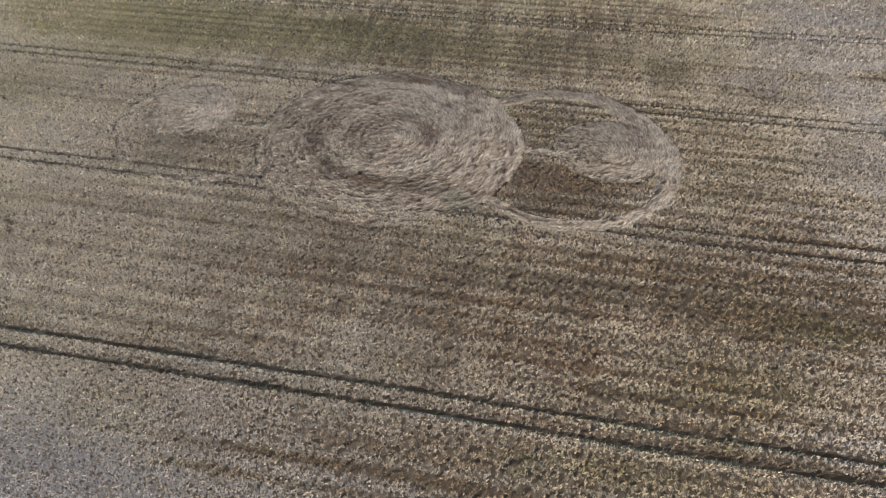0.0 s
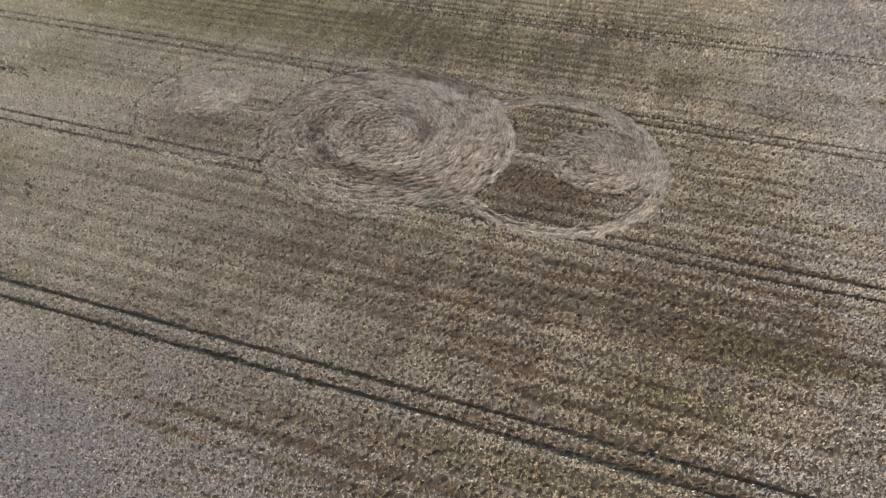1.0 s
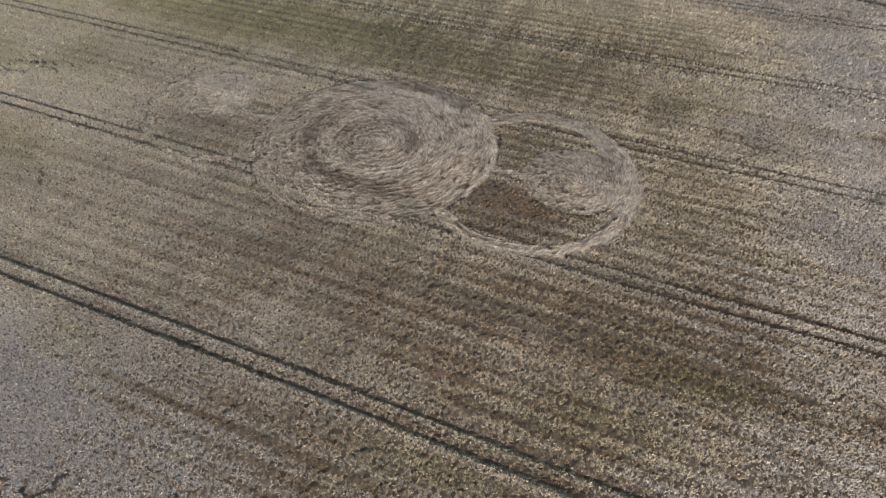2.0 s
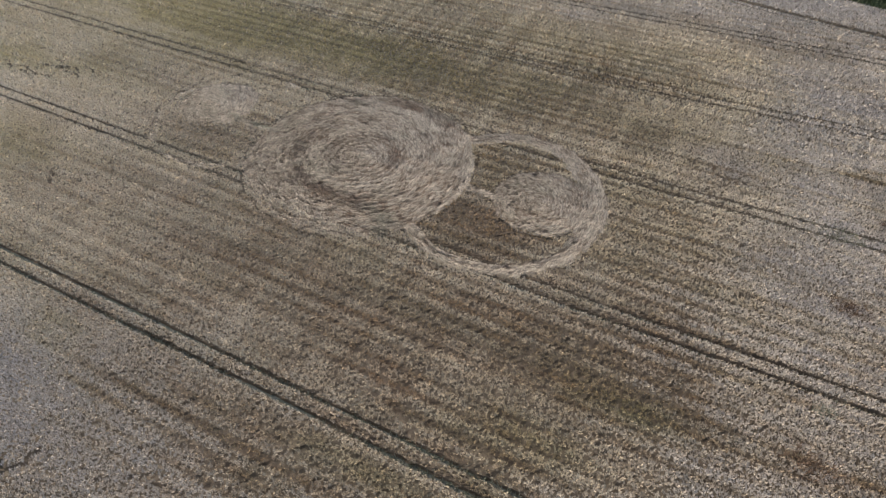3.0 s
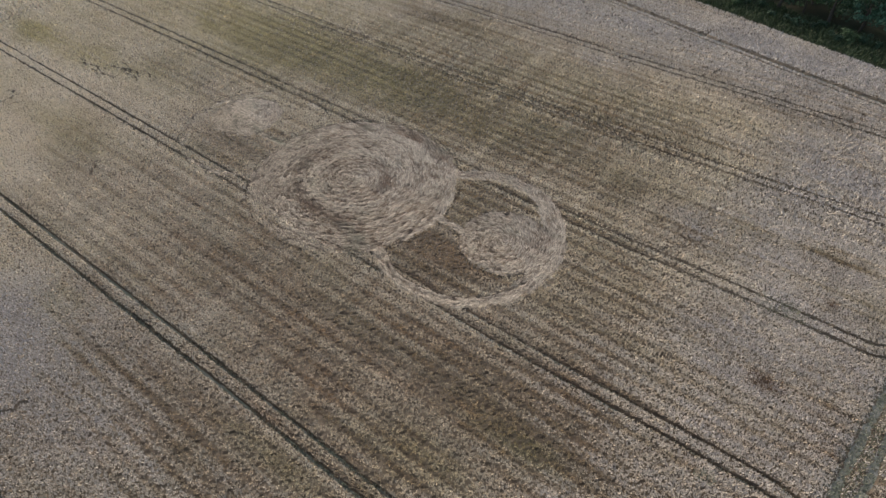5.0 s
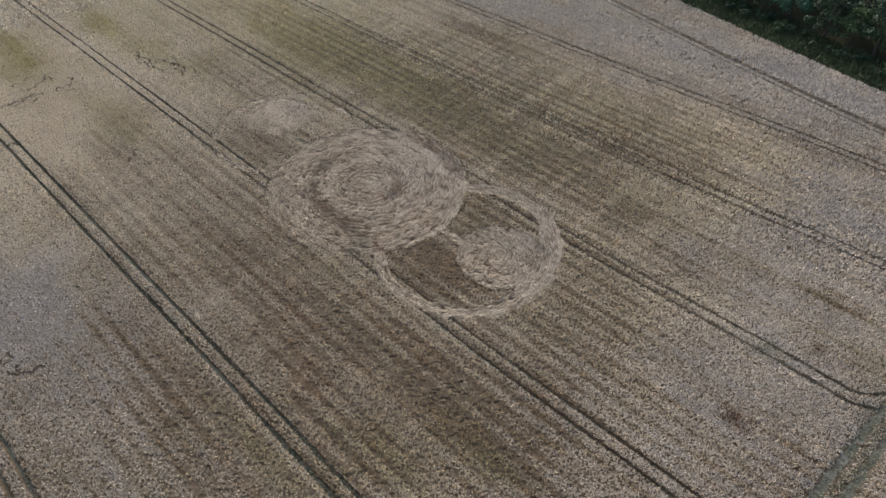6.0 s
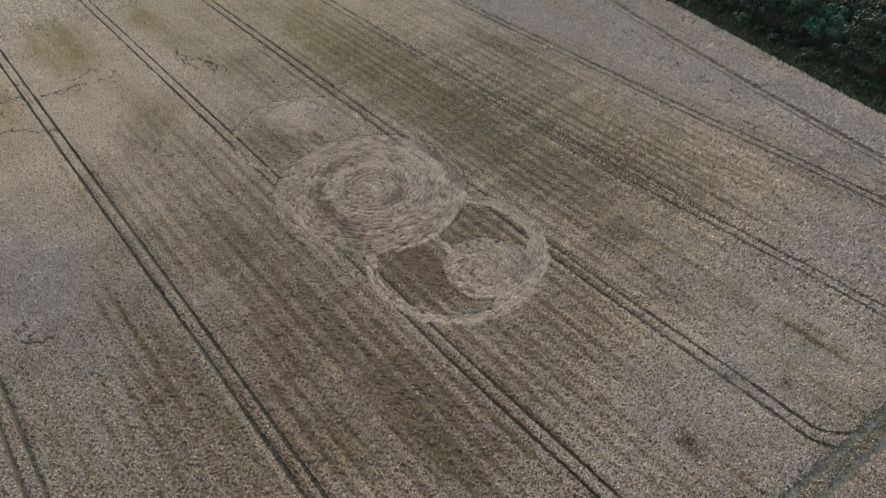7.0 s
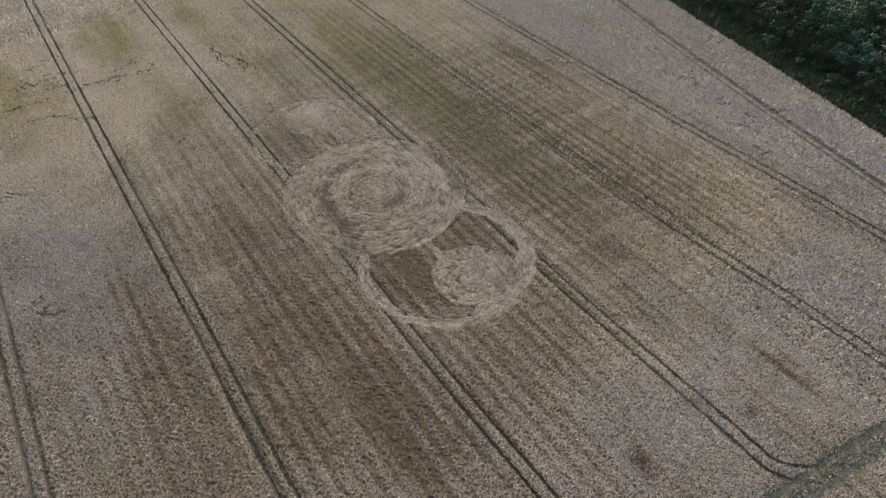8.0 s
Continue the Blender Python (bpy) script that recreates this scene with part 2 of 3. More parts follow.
# patches of browner or greener crop: x, y, half length, half width, brown, green
PATCHES = [(-10, -25, 42, 9, 0.03, 0.0), (18, -25, 26, 9, 0.26, 0.0), (18, -43, 30, 7, 0.04, 0.0), (36, -18, 14, 5, 0.06, 0.0), (-20, 24, 22, 6, 0.05, 0.2), (43, -19, 9, 4, 0.17, 0.06), (45, -23, 7, 2, 0.1, 0.4), (40, -9, 9, 4, 0.15, 0.0),
           (38, -30, 8, 3, 0.0, 0.45), (27, -39.5, 10, 2, 0.05, 0.35), (26, -52, 16, 5, 0.0, 0.2), (4, -43, 18, 5, 0.14, 0.0), (-14, -41, 5, 2.5, 0.1, 0.35),
           (-19, -47, 16, 6, -0.2, 0.0), (-34, -50, 28, 12, -0.45, 0.0), (-58, -31, 18, 7, -0.2, 0.0), (-66, -47, 14, 8, 0.0, 0.5), (-90, -24, 14, 6, 0.05, 0.8), (-90, -3.5, 10, 4, 0.05, 0.6), (-68, -3, 12, 4, 0.1, 0.4), (-55, 1, 9, 4, 0.15, 0.15), (-80, -49, 8, 5, 0.0, 0.5), (-48, -19, 14, 4, 0.05, 0.3), (-42, -24, 8, 4, 0.12, 0.1), (-24, -5.5, 9, 5, 0.4, 0.05), (-47, 6, 10, 4, 0.15, 0.1),
           (20, -6, 9, 5.5, 0.5, 0.0), (19, 7, 8, 5, 0.42, 0.0), (40, 0, 8, 7, 0.08, 0.0), (-24, 26, 34, 9, 0.15, 0.4), (8, 25, 26, 8, 0.26, 0.15),
           (-16, 27.5, 4, 3, 0.25, 0.3), (-48, 20, 22, 7, 0.05, 0.45), (-62, 30, 30, 10, 0.0, 0.35), (10, 44, 34, 9, 0.12, 0.15), (-22, 52, 10, 3, 0.25, 0.05),
           (46, 60, 12, 4, 0.22, 0.0), (-25, 77, 12, 3, 0.05, 0.5), (7, 71, 30, 8, -0.2, 0.0), (45, 80, 60, 6, -0.2, 0.0), (58, 8, 10, 12, -0.18, 0.0),
           (64, 26, 4.5, 1.4, 0.45, 0.1), (62, 40, 16, 9, -0.12, 0.0), (72, 22, 5, 12, 0.0, 0.25), (86, 0, 7, 40, 0.2, 0.2), (52, 27, 16, 8, -0.15, 0.05)]


def ripeness(x, y):
    """Brown and green of the crop at a place, each 0 to 1."""
    drill = fbm(x / 30, y / 0.75, 41, 2) - 0.5
    bands = fbm(x / 45, y / 2.6, 45) - 0.5
    cloud = fbm(x / 14, y / 7, 49, 4) - 0.5
    small = fbm(x / 1.6, y / 1.3, 53) - 0.5
    cross = (vnoise(x / 1.1, y / 30, 55) - 0.5) * np.exp(-(((x + 5) / 45) ** 2 + ((y - 30) / 22) ** 2))
    cross = cross + 0.5 * (vnoise(x / 1.4, y / 40, 56) - 0.5) * np.exp(-(((x - 10) / 32) ** 2 + ((y + 24) / 15) ** 2))
    brown = 0.32 - 0.36 * step(-x, 20, 70) + 0.06 * step(-y, 4, 14) * step(x, 0, 20) - 0.06 * step(y, 45, 75) + 0.28 * bands + 0.3 * cloud
    green = 0.05 + 0.1 * step(y, -14, 10) * step(60 - x, 0, 25) * step(-y, -62, -48) - 0.1 * step(y, 55, 70) + 0.2 * bands + 0.38 * (fbm(x / 9, y / 4, 57, 4) - 0.55)
    wx, wy = 0.5 * (vnoise(x / 5, y / 5, 61) - 0.5), 0.5 * (vnoise(x / 5, y / 3, 63) - 0.5)
    for px, py, rx, ry, db, dg in PATCHES:
        m = np.exp(-(((x - px) / rx + wx) ** 2 + ((y - py) / ry + wy) ** 2) ** 1.3)
        brown, green = brown + db * m, green + dg * m
    rows = np.cos(2 * np.pi * ((y + 0.5) / 2.0 + 0.12 * vnoise(x / 40, y / 6, 67)))
    rows = np.clip(rows, -0.3, 1) * (0.25 + 0.75 * step(fbm(x / 25, y / 2.2, 69, 2), 0.3, 0.6))
    deep = np.clip(brown, 0, 1)
    far_rows = 0.2 * np.exp(-(((y - 30) / 20) ** 2)) * step(65 - x, 0, 30)
    brown = brown + (0.2 + 0.4 * deep) * drill + (0.08 + 0.5 * deep + far_rows) * rows + (0.2 + 0.15 * deep) * small + 0.6 * cross
    green = green * (0.7 + 0.9 * np.clip(drill + 0.3, 0, 1)) + 0.15 * small
    return np.clip(brown, 0, 0.9), np.clip(green, 0, 0.8)


def grey_ears(x, y):
    """Greyer ears, mostly towards the headland."""
    cloud = fbm(x / 10, y / 6, 59, 3)
    far_side = 0.85 * step(y + 20 * (cloud - 0.5), 50, 68)
    headland_side = 1.2 * step(x + 24 * (cloud - 0.5), 36, 58) * (1 - 0.5 * step(y, 10, 30) * step(62 - x, 0, 20))
    near_side = (0.4 + 0.6 * step(x, -40, -8)) * step(-y - 0.3 * np.abs(x - 2), 25, 42)
    return np.clip((far_side + headland_side + near_side) * (0.55 + 0.85 * cloud), 0, 0.95)


# ---- ground ----
def sheet(name, size, z, mat):
    n = 24
    line = np.sign(np.linspace(-1, 1, n)) * np.abs(np.linspace(-1, 1, n)) ** 2.5 * size
    gx, gy = np.meshgrid(line, line)
    i = np.arange(n * n).reshape(n, n)
    faces = np.stack([i[:-1, :-1], i[:-1, 1:], i[1:, 1:], i[1:, :-1]], -1).reshape(-1, 4)
    return mesh_of(name, np.stack([gx, gy, np.full_like(gx, z)], -1).reshape(-1, 3), faces, mat)


ground = tagged(new("ground", sheet("ground", 4000, -0.08, M_GROUND)), "flat brown and green farmland out to the horizon", "ground", kind="structure")


def grid_mesh(name, xs, ys, height, mat):
    gx, gy = np.meshgrid(xs, ys)
    dx, dy = np.gradient(xs), np.gradient(ys)
    gx = gx + RNG.uniform(-0.35, 0.35, gx.shape) * dx[None, :]
    gy = gy + RNG.uniform(-0.3, 0.3, gy.shape) * dy[:, None]
    z = height(gx, gy)
    i = np.arange(gx.size).reshape(gx.shape)
    faces = np.stack([i[:-1, :-1], i[:-1, 1:], i[1:, 1:], i[1:, :-1]], -1).reshape(-1, 4)
    keep = (z.ravel()[faces] > -0.05).any(1)
    tone, green = ripeness(gx, gy)
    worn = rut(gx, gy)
    # rut walls darkened to stand in for shade, and made a little greener
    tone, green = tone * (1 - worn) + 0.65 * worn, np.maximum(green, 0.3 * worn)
    return mesh_of(name, np.stack([gx, gy, z], -1).reshape(-1, 3), faces[keep], mat, {"tone": tone.ravel(), "green": green.ravel(), "flat": np.clip(laid(gx, gy) * 1.2, 0, 1).ravel()})


def crop_height(x, y):
    """The standing crop's height; it is stunted along the headland tracks."""
    near = np.minimum(np.abs(x - head_x(y)), np.abs(y - far_head_y(x)) + 1.2)
    return CROP * (0.62 + 0.38 * step(near, 1.2, 3.2)) + 0.10 * (fbm(x / 2.5, y / 1.5, 71) - 0.5)


def canopy(x, y):
    """The crop's top: standing, trodden into ruts, laid flat, or fallen."""
    top = crop_height(x, y) - 0.42 + 0.1 * np.maximum(grey_ears(x, y), step(-x, 20, 50)) + RNG.uniform(-0.14, 0.08, x.shape)
    flat = laid(x, y)
    top = top + (0.07 + 0.08 * vnoise(x / 0.8, y / 0.8, 73) + RNG.uniform(-0.07, 0.07, x.shape) - top) * flat
    top = top + (0.05 - top) * gaps(x, y) * (1 - flat)
    floor = 0.0 + 0.04 * step(vnoise(x / 4, y / 2, 79), 0.35, 0.8) * (np.abs(x - head_x(y)) > 3)
    top = top + (floor - top) * rut(x, y) * (1 - 0.65 * flat)
    return np.where((y > edge_y(x) + 1.2 * (vnoise(x / 2, y / 5, 77) - 0.5)) | (x > 100), -0.3, top)


ys = np.arange(-72, 82, 0.4)
for y0, under_y, over_y in zip(TRAMS, (0, 0, 0.7, 0.7, 0, 0), (0, 0, 0, 0, 2.5, 0.9)):
    low, high = y0 - 1.5 - under_y, y0 + 1.5 + over_y
    ys = np.append(ys[(ys < low) | (ys > high)], np.arange(low, high, 0.17))
ys = np.sort(ys)
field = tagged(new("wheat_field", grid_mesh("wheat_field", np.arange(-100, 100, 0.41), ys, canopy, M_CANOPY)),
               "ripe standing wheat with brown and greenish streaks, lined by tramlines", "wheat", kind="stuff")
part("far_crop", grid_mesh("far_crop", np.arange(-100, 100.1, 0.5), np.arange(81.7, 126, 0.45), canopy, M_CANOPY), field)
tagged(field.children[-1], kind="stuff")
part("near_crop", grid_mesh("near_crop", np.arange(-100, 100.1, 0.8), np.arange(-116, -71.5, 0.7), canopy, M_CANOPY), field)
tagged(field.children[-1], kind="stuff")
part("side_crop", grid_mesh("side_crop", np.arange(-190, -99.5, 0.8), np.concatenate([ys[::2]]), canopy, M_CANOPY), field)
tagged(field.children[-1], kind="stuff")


# ---- ears of the standing wheat ----
def blades(x, y, z, head, lean, length, width):
    """Flat blades that start at x, y, z and rise at lean towards head: verts and quads."""
    cx, cy = np.cos(head), np.sin(head)
    out, up = np.cos(lean) * length, np.sin(lean) * length
    sx, sy = -cy * width / 2, cx * width / 2
    a = np.stack([x - sx, y - sy, z], -1)
    b = np.stack([x + sx, y + sy, z], -1)
    c = np.stack([x + cx * out + sx * 0.5, y + cy * out + sy * 0.5, z + up], -1)
    d = np.stack([x + cx * out - sx * 0.5, y + cy * out - sy * 0.5, z + up], -1)
    verts = np.stack([a, b, c, d], 1).reshape(-1, 3)
    return verts, np.arange(len(verts)).reshape(-1, 4)


def spikes(x, y, z, head, lean, length, width):
    """Pointed blades, as blades() but one triangle each."""
    cx, cy = np.cos(head), np.sin(head)
    out, up = np.cos(lean) * length, np.sin(lean) * length
    sx, sy = -cy * width / 2, cx * width / 2
    a = np.stack([x - sx, y - sy, z], -1)
    b = np.stack([x + sx, y + sy, z], -1)
    c = np.stack([x + cx * out, y + cy * out, z + up], -1)
    verts = np.stack([a, b, c], 1).reshape(-1, 3)
    return verts, np.arange(len(verts)).reshape(-1, 3)


def ears(name, x0, x1, y0, y1, per_m2, size, keep):
    n = int((x1 - x0) * (y1 - y0) * per_m2)
    x, y = RNG.uniform(x0, x1, n), RNG.uniform(y0, y1, n)
    ok = keep(x, y) & (y < edge_y(x) - 0.3)
    x, y = x[ok], y[ok]
    tone, _ = ripeness(x, y)
    hole = nearest_hole(x, y, 0.46) + 0.1 * (vnoise(x / 0.12, y / 0.12, 83) - 0.5)
    ok = hole > 0.1 + 0.025 * np.exp(-(((y - 8) / 22) ** 2)) + 0.022 * step(-y, 12, 22) * step(x, 0, 15) + 0.12 * tone + 0.1 * (vnoise(x / 1.1, y / 0.8, 85) - 0.5) - 0.02 * step(-x, 30, 60) - 0.045 * step(y, 28, 50) - 0.055 * step(x, 46, 64)
    x, y = x[ok], y[ok]
    ok = (rut(x, y) < RNG.uniform(0.05, 0.75, x.shape)) & ((np.abs(x - head_x(y)) > 1.8) | (RNG.uniform(0, 1, x.shape) < 0.4)) & (laid(x, y) < RNG.uniform(0.15, 0.75, x.shape)) & (gaps(x, y) < 0.5)
    x, y = x[ok], y[ok]
    n = len(x)
    wind = 2.2 + 2.5 * (fbm(x / 6, y / 6, 81) - 0.5)
    head = wind + RNG.normal(0, 1.3, n)
    size = size * np.where(rut(x + 0.25 * np.cos(head), y + 0.25 * np.sin(head)) > 0.1, 0.5, 1.0)
    lean = RNG.uniform(0.45, 1.4, n)
    z = crop_height(x, y) - 0.14 + RNG.uniform(-0.08, 0.08, n)
    v, f = spikes(x, y, z, head, lean, size * RNG.uniform(0.85, 1.6, n), size * RNG.uniform(0.45, 0.8, n))
    tone, green = ripeness(x, y)
    me = mesh_of(name, v, f, M_EARS, {"tone": np.repeat(tone, 3), "green": np.repeat(green, 3), "flat": np.repeat(grey_ears(x, y) * np.clip(1 - 1.2 * tone, 0, 1) * (1 - green), 3)})
    tagged(part(name, me, field), kind="stuff")


ears("ears", -75, 90, -66, -10, 112, 0.19, lambda x, y: (x > -40 - 1.1 * (y + 62)) & (x > -75))
ears("ears", -55, 60, -10, 30, 95, 0.2, lambda x, y: x < 86)
ears("ears", -100, -55, -10, 30, 56, 0.26, lambda x, y: x < 86)
ears("ears", 60, 95, -10, 30, 105, 0.185, lambda x, y: x < 86)
ears("ears", -100, 95, 30, 70, 43, 0.285, lambda x, y: x < 90)
ears("ears", -100, 95, 70, 122, 34, 0.3, lambda x, y: x < 90)
ears("ears", -100, -40, -66, -10, 52, 0.32, lambda x, y: (x <= -40 - 1.1 * (y + 62)) | (x < -75))
ears("ears", -75, 100, -76, -66, 55, 0.29, lambda x, y: x > -200)
ears("ears", -100, 100, -115, -76, 9, 0.5, lambda x, y: x > -200)
ears("ears", -160, -100, -66, 50, 16, 0.42, lambda x, y: x > -160)


# ---- tramlines: bare wheel ruts with weeds ----
def strip(name, xs, ys, width, mat, z=0.05):
    """A ribbon of ground along a line."""
    d = np.stack([np.gradient(xs), np.gradient(ys)], -1)
    d /= np.linalg.norm(d, axis=1)[:, None]
    w = width * (1 + 0.25 * (vnoise(xs / 2, ys / 2, 91) - 0.5))[:, None] / 2
    nrm = np.stack([-d[:, 1], d[:, 0]], -1)
    p = np.stack([xs, ys], -1)
    zz = z + 0.02 * vnoise(xs, ys, 93)[:, None]
    v = np.stack([np.concatenate([p - nrm * w, zz], 1), np.concatenate([p, zz - 0.015], 1), np.concatenate([p + nrm * w, zz], 1)], 1).reshape(-1, 3)
    i = np.arange(len(xs) - 1)[:, None] * 3
    f = np.concatenate([i + [0, 3, 4, 1], i + [1, 4, 5, 2]])
    return mesh_of(name, v, f, mat)


def weeds(name, x, y, size, mat, parent, z=0.03):
    n = len(x)
    v, f = blades(x, y, np.full(n, z), RNG.uniform(0, 6.28, n), RNG.uniform(0.7, 1.5, n), size * RNG.uniform(0.5, 1.4, n), size * RNG.uniform(0.15, 0.35, n))
    return tagged(part(name, mesh_of(name, v, f, mat), parent), kind="stuff")


def track(name, xs, ys, gauge, width, weed_per_m, label, bare=0.35, soil=M_SOIL):
    root = tagged(new(name), label, "wheel track", kind="structure")
    d = np.stack([np.gradient(xs), np.gradient(ys)], -1)
    d /= np.linalg.norm(d, axis=1)[:, None]
    wx, wy = [], []
    for side in (-1, 1):
        rx, ry = xs - side * gauge * d[:, 1], ys + side * gauge * d[:, 0]
        part("wheel_rut", strip("wheel_rut", rx, ry, width, soil), root, "damp dark wheel rut")
        n = int(len(xs) * weed_per_m)
        i = RNG.integers(0, len(xs) - 1, n)
        keep = (vnoise(rx[i] / 6, ry[i] / 6, 95 + side) > bare) & (laid(rx[i], ry[i]) < 0.4)
        i = i[keep]
        wx.append(rx[i] + RNG.normal(0, width * 0.3, len(i)))
        wy.append(ry[i] + RNG.normal(0, width * 0.3, len(i)))
    weeds("rut_weeds", np.concatenate(wx), np.concatenate(wy), 0.34 if width < 0.8 else 0.28, M_WEED, root)
    return root


for k in range(len(TRAMS)):
    xs = np.arange(-190, 75.4 if k == 3 else 73.6, 0.8)
    track(f"tramline_{k + 1}", xs, tram_y(k, xs), GAUGE, 0.5, 20 if k == 1 else 12, "pair of dark wheel ruts through the wheat")
hy = np.arange(-115, 73, 1.0)
headland = track("headland_track_1", head_x(hy), hy, 1.05, 0.95, 40, "worn grassy headland track with two wide ruts", 0.1, M_TRACK)
gy = RNG.uniform(-40, 60, 9000)
gx = head_x(gy) + np.where(RNG.uniform(0, 1, 9000) < 0.6, RNG.normal(0, 0.32, 9000), RNG.choice([-1, 1], 9000) * RNG.normal(2.0, 0.25, 9000))
weeds("verge_tufts", gx, gy, 0.36, M_TUFT, headland)
hx = np.arange(-190, 77, 1.0)
track("headland_track_2", hx, far_head_y(hx), GAUGE, 0.8, 3, "faint headland wheel track along the wood")


# ---- the flattened formation ----
# dull or greener spots in the laid crop: x, y, half length, half width, dull, green
STRAW_SPOTS = [(-9.8, -1.5, 1.3, 3.2, 0.5, 0.05), (-3.6, -8.2, 3.2, 1.3, 0.55, 0.1), (3.5, -8.6, 3.5, 1.4, 0.4, 0.2), (8.4, -9.6, 3.2, 1.5, 0.2, 0.6), (10.6, -12.4, 2.6, 1.2, 0.35, 0.9),
           (-8.7, 11.6, 1.8, 1.0, 0.55, 0.4), (0.0, 14.2, 5.0, 1.0, 0.65, 0.35), (7.0, 12.6, 3, 1.2, 0.45, 0.1), (-1.8, 10.6, 7.0, 0.7, -0.35, 0.0), (-18.2, 0.0, 2.2, 0.8, 0.25, 0.9),
           (-23.6, -0.3, 2.4, 0.8, 0.2, 0.7), (-25.6, 5.0, 3.0, 2.6, 0.35, 0.0), (-29.2, -1.6, 4.2, 2.4, -0.4, 0.0), (30, 5.5, 1.6, 3, 0.3, 0.0), (25.5, -0.4, 2.2, 0.4, 0.4, 0.3),
           (32, -4.5, 2.5, 2, 0.2, 0.1), (-13, -4, 3, 7, -0.06, 0.0), (-33.5, -5, 1.2, 4, 0.5, 0.0), (0, 0.4, 1.3, 1.3, -0.3, 0.0)]


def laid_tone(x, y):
    """How dull the straw of the large circle lies: rings round its middle, a darker belt and a pale far rim."""
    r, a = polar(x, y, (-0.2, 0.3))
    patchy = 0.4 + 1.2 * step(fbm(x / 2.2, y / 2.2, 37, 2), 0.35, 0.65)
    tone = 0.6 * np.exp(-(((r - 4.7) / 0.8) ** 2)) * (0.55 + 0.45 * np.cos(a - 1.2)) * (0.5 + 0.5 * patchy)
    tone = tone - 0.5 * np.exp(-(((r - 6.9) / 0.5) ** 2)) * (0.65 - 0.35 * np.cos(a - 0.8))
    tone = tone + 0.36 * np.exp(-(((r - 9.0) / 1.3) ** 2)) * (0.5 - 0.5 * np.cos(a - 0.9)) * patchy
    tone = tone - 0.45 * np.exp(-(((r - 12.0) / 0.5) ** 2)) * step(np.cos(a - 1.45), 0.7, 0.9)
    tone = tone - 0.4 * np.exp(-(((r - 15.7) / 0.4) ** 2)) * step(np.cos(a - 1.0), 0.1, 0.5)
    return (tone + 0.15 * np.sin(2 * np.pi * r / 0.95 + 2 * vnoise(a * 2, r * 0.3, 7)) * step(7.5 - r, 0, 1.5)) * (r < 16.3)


def straw_mat(name, piece, box, swirl, per_m2, label, centre, turns=True, length=0.5, dull=0.0, loose=1.0):
    """A laid piece of the formation: long straws pressed along the swirl."""
    x0, x1, y0, y1 = box
    n = int((x1 - x0) * (y1 - y0) * per_m2)
    x, y = RNG.uniform(x0, x1, n), RNG.uniform(y0, y1, n)
    head, loft = swirl(x, y)
    along, across = x * np.cos(head) + y * np.sin(head), -x * np.sin(head) + y * np.cos(head)
    r, a = polar(x, y, centre)
    wave = 0.5 * (vnoise(x / 1.5, y / 1.5, 96) - 0.5)
    around = a * 9.0 if turns else along
    outward = r + 0.25 * a + wave if turns else across + wave
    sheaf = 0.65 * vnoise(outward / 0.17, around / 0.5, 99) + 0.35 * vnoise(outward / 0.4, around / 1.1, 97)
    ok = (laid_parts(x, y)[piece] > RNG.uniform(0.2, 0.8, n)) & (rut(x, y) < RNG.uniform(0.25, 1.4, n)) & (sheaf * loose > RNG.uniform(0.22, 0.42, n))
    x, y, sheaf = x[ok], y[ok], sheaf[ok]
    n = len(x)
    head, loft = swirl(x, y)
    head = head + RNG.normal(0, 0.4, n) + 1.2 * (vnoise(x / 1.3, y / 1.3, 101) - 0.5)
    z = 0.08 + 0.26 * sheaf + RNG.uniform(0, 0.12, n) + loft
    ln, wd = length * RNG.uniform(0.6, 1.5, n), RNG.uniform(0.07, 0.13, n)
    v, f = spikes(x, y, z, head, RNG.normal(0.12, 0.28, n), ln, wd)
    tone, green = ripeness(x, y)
    # tone: low sheaves darker, painting the shade between them, plus ripeness and random variation
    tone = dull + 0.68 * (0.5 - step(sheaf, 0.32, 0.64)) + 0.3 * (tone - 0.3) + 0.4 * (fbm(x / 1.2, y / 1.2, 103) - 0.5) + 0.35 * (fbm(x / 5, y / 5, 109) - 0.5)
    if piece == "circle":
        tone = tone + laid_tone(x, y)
    green = green * 0.5 + 1.2 * (fbm(x / 4, y / 3, 105) - 0.66)
    for px, py, rx, ry, db, dg in STRAW_SPOTS:
        m = np.exp(-(((x - px) / rx) ** 2 + ((y - py) / ry) ** 2) ** 1.5)
        tone, green = tone + db * m, green + dg * m
    tone, green = np.clip(tone, 0, 1), np.clip(green, 0, 1)
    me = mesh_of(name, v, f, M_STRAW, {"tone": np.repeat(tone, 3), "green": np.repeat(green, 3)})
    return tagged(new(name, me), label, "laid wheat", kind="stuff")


def big_swirl(x, y):
    r, a = polar(x, y, (0.0, 0.4, 0))
    out = 0.55 * step(r, 7, 11) * (0.4 + 0.6 * step(np.cos(a + 0.4), -0.6, 0.6))
    rings = 0.05 * np.sin(r * 2 * np.pi / 1.0 + 1.5 * (fbm(x / 3, y / 3, 107) - 0.5)) * step(8.0 - r, 0, 1.5)
    return a + np.pi / 2 - out, np.maximum(rings, -0.08)


def round_swirl(c, rings=0.025):
    def swirl(x, y):
        r, a = polar(x, y, c)
        return a + np.pi / 2 - 0.15, rings * np.sin(r * 2 * np.pi / 1.0)
    return swirl


